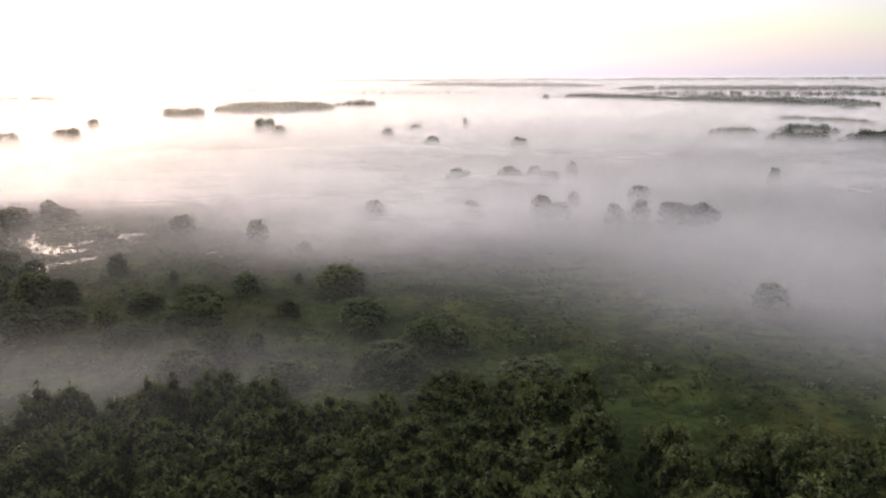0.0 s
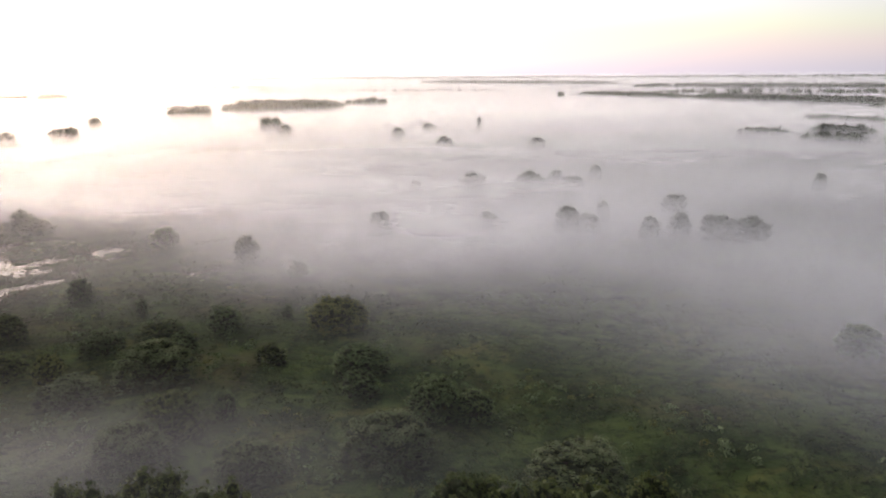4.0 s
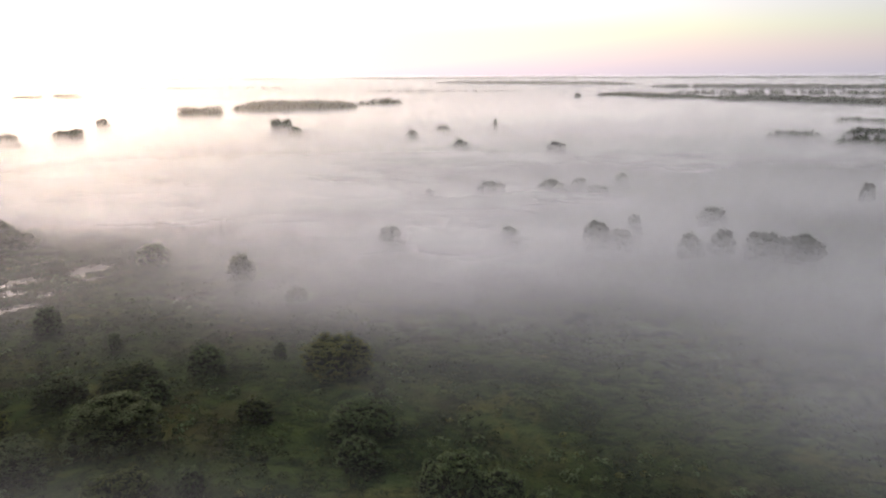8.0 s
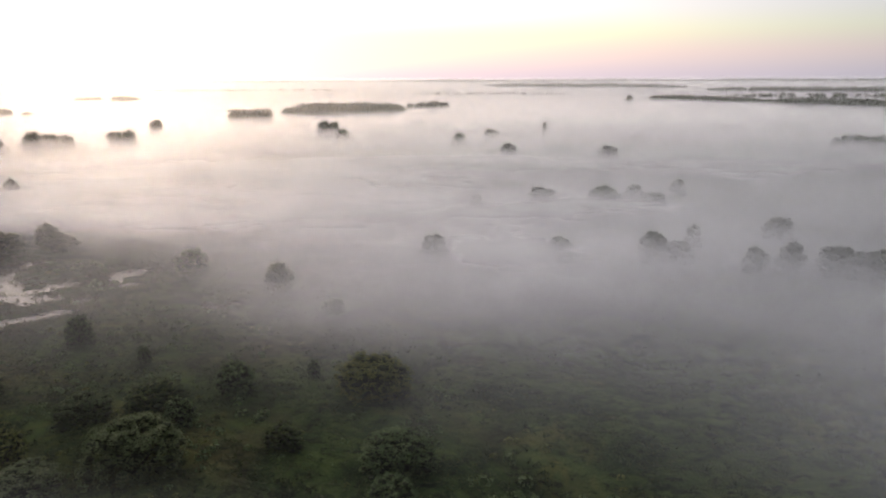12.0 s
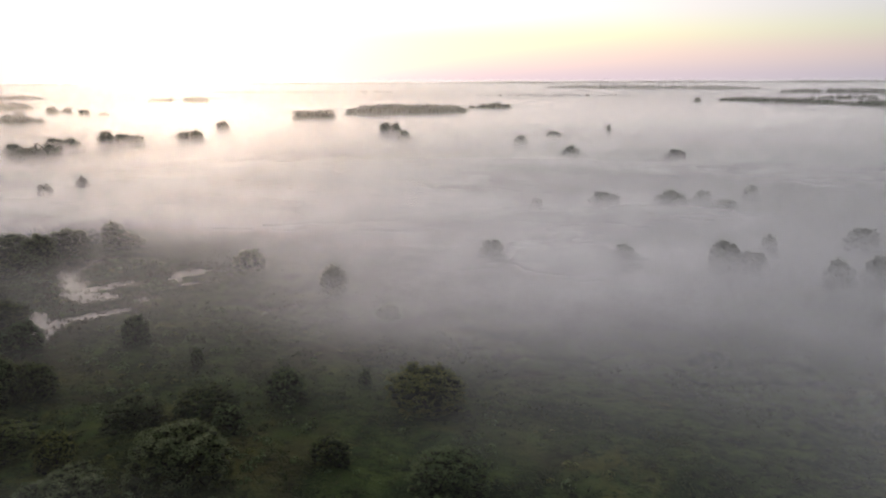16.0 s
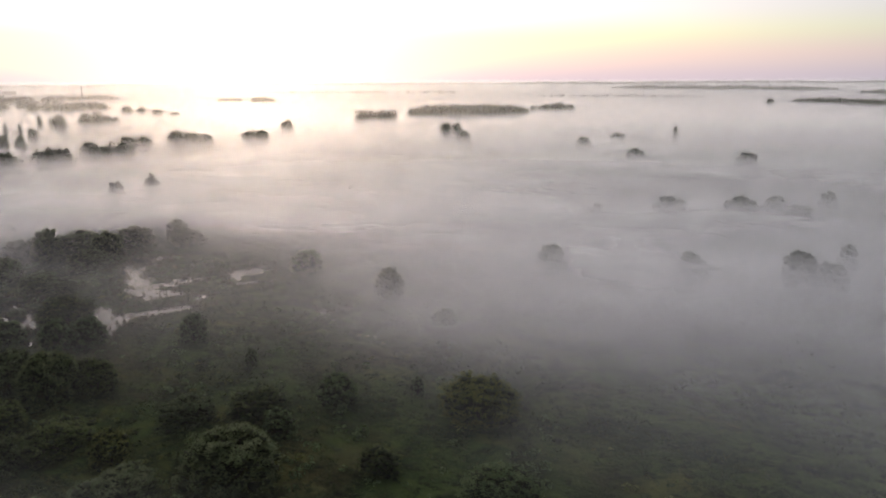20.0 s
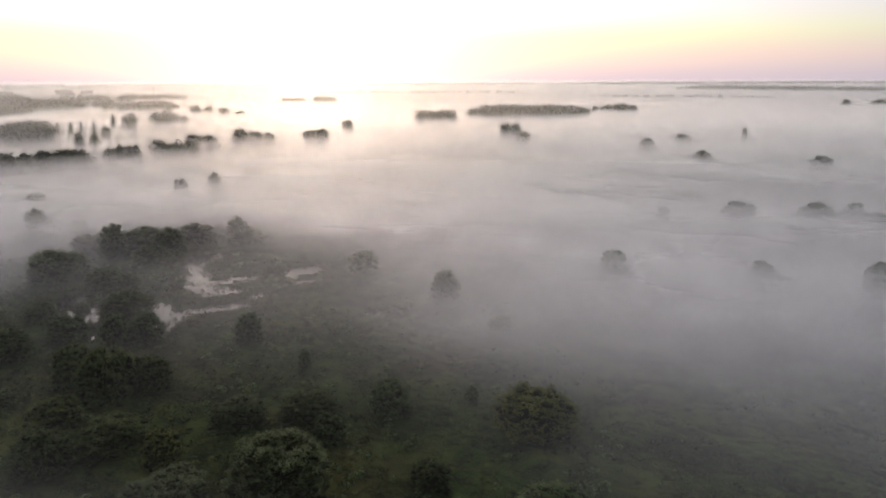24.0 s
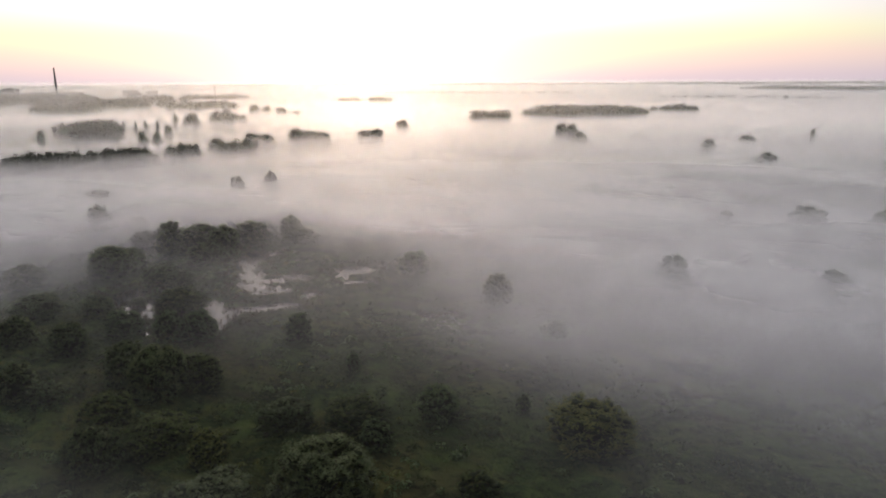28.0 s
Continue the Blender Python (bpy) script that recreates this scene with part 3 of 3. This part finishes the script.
belt("wood_belt", -326, 986, -180, 1070, 20, 15.0, 230, "long dark belt of wood rising from the mist", 0)
belt("wood_belt", -355, 872, -311, 889, 12, 13.4, 50, "short belt of trees rising from the mist", 1)
belt("hedge", -384, 305, -346, 380, 9, 9.8, 100, "long dark hedge of trees along a field", 2)
belt("hedge", -347, 388, -346, 412, 6, 9.8, 20, "dark hedge trees along a field", 26)
belt("hedge", -343, 425, -334, 450, 8, 10.0, 14, "hedge trees fading into the mist", 27)
belt("grove", -569, 491, -547, 519, 8, 13.6, 64, "compact dark grove with a level top", 3)
belt("grove", -597, 493, -586, 506, 7, 11.4, 12, "low grove beside a taller one", 4)
belt("wood", -1136, 840, -1036, 882, 30, 15.0, 120, "blue-grey wood at the edge of a town", 5)
belt("wood_belt", -1180, 1005, -1170, 1085, 26, 13.0, 50, "far wood hazy in the morning light", 6)
belt("wood", -1290, 1040, -1115, 1140, 50, 16.0, 170, "wide blue-grey wood at the edge of a town", 7)
belt("wood", -1005, 1000, -920, 1098, 40, 15.0, 110, "blue-grey wood before a far town", 20)
belt("wood", -1540, 1035, -1700, 1235, 90, 17.0, 130, "hazy wood and gardens before a far town", 21)
belt("wood", -1765, 1260, -1700, 1420, 90, 17.0, 130, "hazy trees between the houses of a far town", 22)
belt("wood", -1610, 1430, -1440, 1490, 70, 16.0, 100, "hazy trees before a far town", 28)
belt("wood", -2250, 1480, -2185, 1735, 120, 16.0, 150, "hazy trees between the houses of a far town", 29)
belt("wood", -1620, 1640, -1540, 1820, 80, 15.0, 90, "hazy trees before a far town", 30)
belt("wood_belt", -1040, 1592, -985, 1628, 16, 12.0, 24, "belt of trees in bright mist", 31)
belt("wood_belt", -930, 1566, -884, 1595, 18, 14.0, 30, "belt of trees in bright mist", 14)
belt("wood_belt", -179, 3391, 650, 3085, 60, 16, 260, "far line of wood across the plain", 8, 0.3)
belt("wood_belt", 640, 2700, 1420, 2300, 60, 16, 260, "far line of wood across the plain", 9, 0.3)
belt("wood_belt", 286, 1770, 452, 1460, 20, 12, 200, "far line of wood across the plain", 12, 0.3)
belt("wood_belt", 452, 1456, 662, 1108, 22, 13, 380, "long belt of wood across the misty fields", 10, 0.3)
belt("wood_belt", 275, 592, 313, 572, 10, 9.4, 50, "belt of bushes half sunk in mist", 11)
belt("wood_belt", 286, 515, 322, 492, 10, 10.0, 50, "belt of bushes half sunk in mist", 13)
belt("hedge", 217, 592, 252, 577, 5, 8.2, 24, "low hedge half sunk in mist", 32)
belt("hedge", 236, 530, 275, 511, 6, 9.0, 34, "low hedge half sunk in mist", 33)
belt("hedge", 353, 780, 413, 690, 8, 7.8, 120, "hedge trees half sunk in mist", 34)
belt("far_wood", -3900, 1500, -2600, 3500, 120, 14, 260, "hazy wood along the horizon", 15)
belt("far_wood", -2600, 3500, -900, 4250, 120, 14, 300, "hazy wood along the horizon", 16)
belt("far_wood", -900, 4250, 900, 4300, 70, 15, 520, "blue-grey wood along the horizon", 17)
belt("far_wood", 900, 4300, 2600, 3450, 70, 15, 520, "blue-grey wood along the horizon", 18)
belt("far_wood", 2400, 3600, 3600, 2400, 120, 15, 200, "blue-grey wood along the horizon", 19)
belt("wood_belt", -1500, 2500, -700, 2750, 60, 12, 90, "far line of trees in bright haze", 23)
belt("wood_belt", -450, 2300, 150, 2250, 50, 10, 60, "far line of trees in bright haze", 24)
belt("wood_belt", 500, 1900, 1250, 1650, 40, 14, 90, "far line of wood across the plain", 25, 0.3)


# ---- grass, tussocks and reeds ----
def tufts(name, x, y, high, mat, label, seed, blades=5, lean=0.45):
    r = np.random.default_rng(seed)
    z = land(x, y)
    pts, faces = [], []
    for _ in range(blades):
        g = r.uniform(0, math.tau, len(x))
        h = high * r.uniform(0.6, 1.2, len(x))
        w = h * r.uniform(0.10, 0.24, len(x))
        dx, dy = np.cos(g), np.sin(g)
        bx, by = x + dx * h * 0.2, y + dy * h * 0.2
        a = np.stack([bx - dy * w, by + dx * w, z - 0.03], 1)
        b = np.stack([bx + dy * w, by - dx * w, z - 0.03], 1)
        c = np.stack([bx + dx * h * lean + dy * w * 0.5, by + dy * h * lean - dx * w * 0.5, z + h * 0.75], 1)
        d = np.stack([bx + dx * h * lean * 1.6, by + dy * h * lean * 1.6, z + h], 1)
        pts.append(np.stack([a, b, c, d], 1).reshape(-1, 3))
    v = np.concatenate(pts)
    return tagged(mesh_object(name, v, np.arange(len(v)).reshape(-1, 4), mat), label, "grass", "", "stuff")


def scatter(n, x0, x1, y0, y1, seed, keep):
    r = np.random.default_rng(seed)
    x, y = r.uniform(x0, x1, n), r.uniform(y0, y1, n)
    ok = keep(x, y)
    return x[ok], y[ok], r


gx, gy, r = scatter(46000, -190, 90, 78, 255, 21, lambda x, y: (wetness(x, y) < 0.05) & (fbm(x, y, 26, 3, 31) > -0.15) & (0.613 * (x + 64) + 0.79 * (y - 211) < 95 * np.random.default_rng(5).random(len(x)) ** 0.6))
tufts("grass", gx, gy, r.uniform(0.22, 0.5, len(gx)), GRASS, "tussocks of rough marsh grass over the meadow", 22, 5, 1.3)
sx, sy, r = scatter(9000, -190, 70, 85, 250, 23, lambda x, y: (wetness(x, y) < 0.0) & (fbm(x, y, 34, 3, 37) > 0.12) & (0.613 * (x + 64) + 0.79 * (y - 211) < 90 * np.random.default_rng(6).random(len(x)) - 20))
tufts("sedge", sx, sy, r.uniform(0.35, 0.8, len(sx)), SEDGE, "dark clumps of tall sedge and herbs", 24, 8, 0.6)
rx, ry, r = scatter(36000, -160, -55, 155, 242, 25, lambda x, y: (wetness(x, y) > -0.6) & (wetness(x, y) < 0.85) & (np.hypot(x + 103, y - 221) > 5.5) & (fbm(x, y, 4, 3, 41) > -0.05))
tufts("reed", rx, ry, r.uniform(0.3, 0.65, len(rx)), REED, "brown reeds standing in the flood water", 26, 4, 0.25)


def herb_mounds(n, seed, mat, label, keep, size):
    """Low rounded clumps of herbs and seedling willows, leaf by leaf."""
    x, y, r = scatter(n, -190, 95, 84, 235, seed, keep)
    wide, k = r.uniform(0.5, 1.5, len(x)) * size, 26
    d = r.normal(size=(len(x), k, 3))
    d[..., 2] = np.abs(d[..., 2])
    d /= np.linalg.norm(d, axis=2, keepdims=True)
    foot = np.stack([x, y, land(x, y) - 0.05], 1)
    p = foot[:, None] + d * wide[:, None, None] * (0.6, 0.6, 0.55)
    v, f = cards(p.reshape(-1, 3), d.reshape(-1, 3), np.repeat(wide * 0.36, k), seed)
    return tagged(mesh_object("herbs", v, f, mat), label, "herbs", "", "stuff")


def clear_of_mist(x, y):
    return (wetness(x, y) < 0) & (0.56 * (x + 64) + 0.83 * (y - 208) < -12)


herb_mounds(5200, 51, SEDGE, "low clumps of herbs on the marsh meadow", lambda x, y: clear_of_mist(x, y) & (fbm(x, y, 30, 3, 52) > 0.05), 0.8)
herb_mounds(3600, 53, LEAF_DARK, "dark green clumps of low seedling willows", lambda x, y: clear_of_mist(x, y) & (fbm(x, y, 22, 3, 54) > 0.12), 1.2)
herb_mounds(1500, 55, LEAF_GOLD, "yellowing clumps of tall herbs", lambda x, y: clear_of_mist(x, y) & (fbm(x, y, 40, 3, 56) > 0.1), 0.9)


# ---- spruces ----
def spruce(x, y, wide, high):
    r = np.random.default_rng(int(abs(x)))
    z = r.uniform(0.02, 1, 700) ** 1.1
    g, reach = r.uniform(0, math.tau, 700), (1 - z) ** 0.7 * 0.5 * (0.75 + 0.25 * np.sin(z * 60)) * r.uniform(0.55, 1.0, 700) + 0.02
    p = np.stack([reach * np.cos(g), reach * np.sin(g), z], 1)
    v, f = cards(p * (wide, wide, high), np.stack([np.cos(g), np.sin(g), 0.6 + 0 * g], 1), 0.9, 5)
    foot = new("spruce")
    foot.location = (x, y, float(land(np.array(x), np.array(y))))
    mesh_object("crown", v, f, NEEDLE, foot)
    trunk = new("trunk", stem_mesh(5, 1, 0.1, 0.9, 0.02))
    trunk.parent, trunk.scale = foot, (wide, wide, high)
    return tagged(foot, "pointed dark spruce standing above the mist", "spruce", "spruces")


for x, y, wide, high in ((-616, 582, 9, 11.5), (-586, 571, 9, 12.8), (-579, 577, 9, 13.4), (-567, 581, 8, 13.0), (-619, 668, 9, 14.0), (-610, 677, 10, 15.0)):
    spruce(x, y, wide, high)


# ---- the far town ----
def part(name, bm, mat, parent, label=""):
    me = bpy.data.meshes.new(name)
    bm.to_mesh(me)
    bm.free()
    me.materials.append(mat)
    ob = new(name, me)
    ob.parent = parent
    return tagged(ob, label)


def box(x0, y0, z0, x1, y1, z1, bevel=0.0):
    bm = bmesh.new()
    bmesh.ops.create_cube(bm, size=1, matrix=Matrix.Translation(((x0 + x1) / 2, (y0 + y1) / 2, (z0 + z1) / 2)) @ Matrix.Diagonal((x1 - x0, y1 - y0, z1 - z0, 1)))
    if bevel:
        bmesh.ops.bevel(bm, geom=bm.edges[:], offset=bevel, segments=2, affect="EDGES")
    return bm


def block(x, y, long, deep, storeys, turn):
    high = storeys * 2.9 + 1
    foot = new("apartment_building")
    foot.matrix_world = pose(x, y, float(rise(np.array(x), np.array(y))) - 0.3, 0, 0, turn)
    part("wall", box(-long / 2, -deep / 2, 0, long / 2, deep / 2, high, 0.1), PANEL, foot)
    part("roof", box(-long / 2 - 0.4, -deep / 2 - 0.4, high, long / 2 + 0.4, deep / 2 + 0.4, high + 0.8, 0.1), ROOF, foot)
    part("stair_house", box(-3, -2, high + 0.8, 3, 2, high + 3.2, 0.1), PANEL, foot)
    pane = part("window", box(-1.1, -0.06, 0, 1.1, 0.06, 1.5), GLASS, foot)
    pane.location = (-long / 2 + 3, -deep / 2 - 0.03, 1.8)
    for s in range(storeys):
        for i in range(int(long / 6)):
            if s or i:
                ob = new("window", pane.data)
                ob.parent, ob.location = foot, (-long / 2 + 3 + i * 6, -deep / 2 - 0.03, 1.8 + s * 2.9)
    return tagged(foot, "pale panel-built apartment block in a hazy far town", "building", "apartment blocks of the town")


for x, y, long, deep, storeys, turn in ((-2490, 1680, 44, 13, 9, 30), (-2380, 1700, 60, 13, 5, 55), (-2288, 2031, 60, 13, 6, 40), (-2230, 2080, 40, 13, 5, 60), (-2330, 1830, 50, 13, 5, 35), (-2120, 1900, 46, 12, 4, 50), (-2600, 1760, 60, 14, 8, 40), (-1890, 1290, 40, 12, 4, 45), (-1760, 1420, 54, 12, 5, 60), (-2010, 1500, 48, 12, 5, 30), (-2150, 1620, 60, 13, 6, 50)):
    block(x, y, long, deep, storeys, turn)


def cone(z0, z1, r0, r1, sides=20):
    bm = bmesh.new()
    bmesh.ops.create_cone(bm, cap_ends=True, segments=sides, radius1=r0, radius2=r1, depth=z1 - z0, matrix=Matrix.Translation((0, 0, (z0 + z1) / 2)))
    return bm


def chimney(x, y, high):
    foot = new("chimney")
    foot.location = (x, y, float(rise(np.array(x), np.array(y))) - 0.5)
    part("base", box(-7, -7, 0, 7, 7, 5, 0.2), CONCRETE, foot)
    part("shaft", cone(5, high, 5.2, 2.9), CONCRETE, foot)
    for k in (0.55, 0.8):
        part("gallery", cone(high * k, high * k + 1.2, 5.0, 5.0), STEEL, foot)
    part("rim", cone(high, high + 1.5, 3.4, 3.4), STEEL, foot)
    return tagged(foot, "tall slender concrete chimney above a hazy town", "chimney")


def mast(x, y, high):
    foot = new("mast")
    foot.location = (x, y, float(rise(np.array(x), np.array(y))))
    for i in range(3):
        g = i * math.tau / 3
        part("leg", cone(0, high, 0.35, 0.2, 6), STEEL, foot).location = (1.1 * math.cos(g), 1.1 * math.sin(g), 0)
    for k in range(int(high / 5)):
        part("brace", cone(k * 5, k * 5 + 0.4, 1.3, 1.3, 6), STEEL, foot)
    return tagged(foot, "thin steel lattice mast on the plain", "mast")


chimney(-2889, 2152, 99)
mast(-1208, 1339, 45)
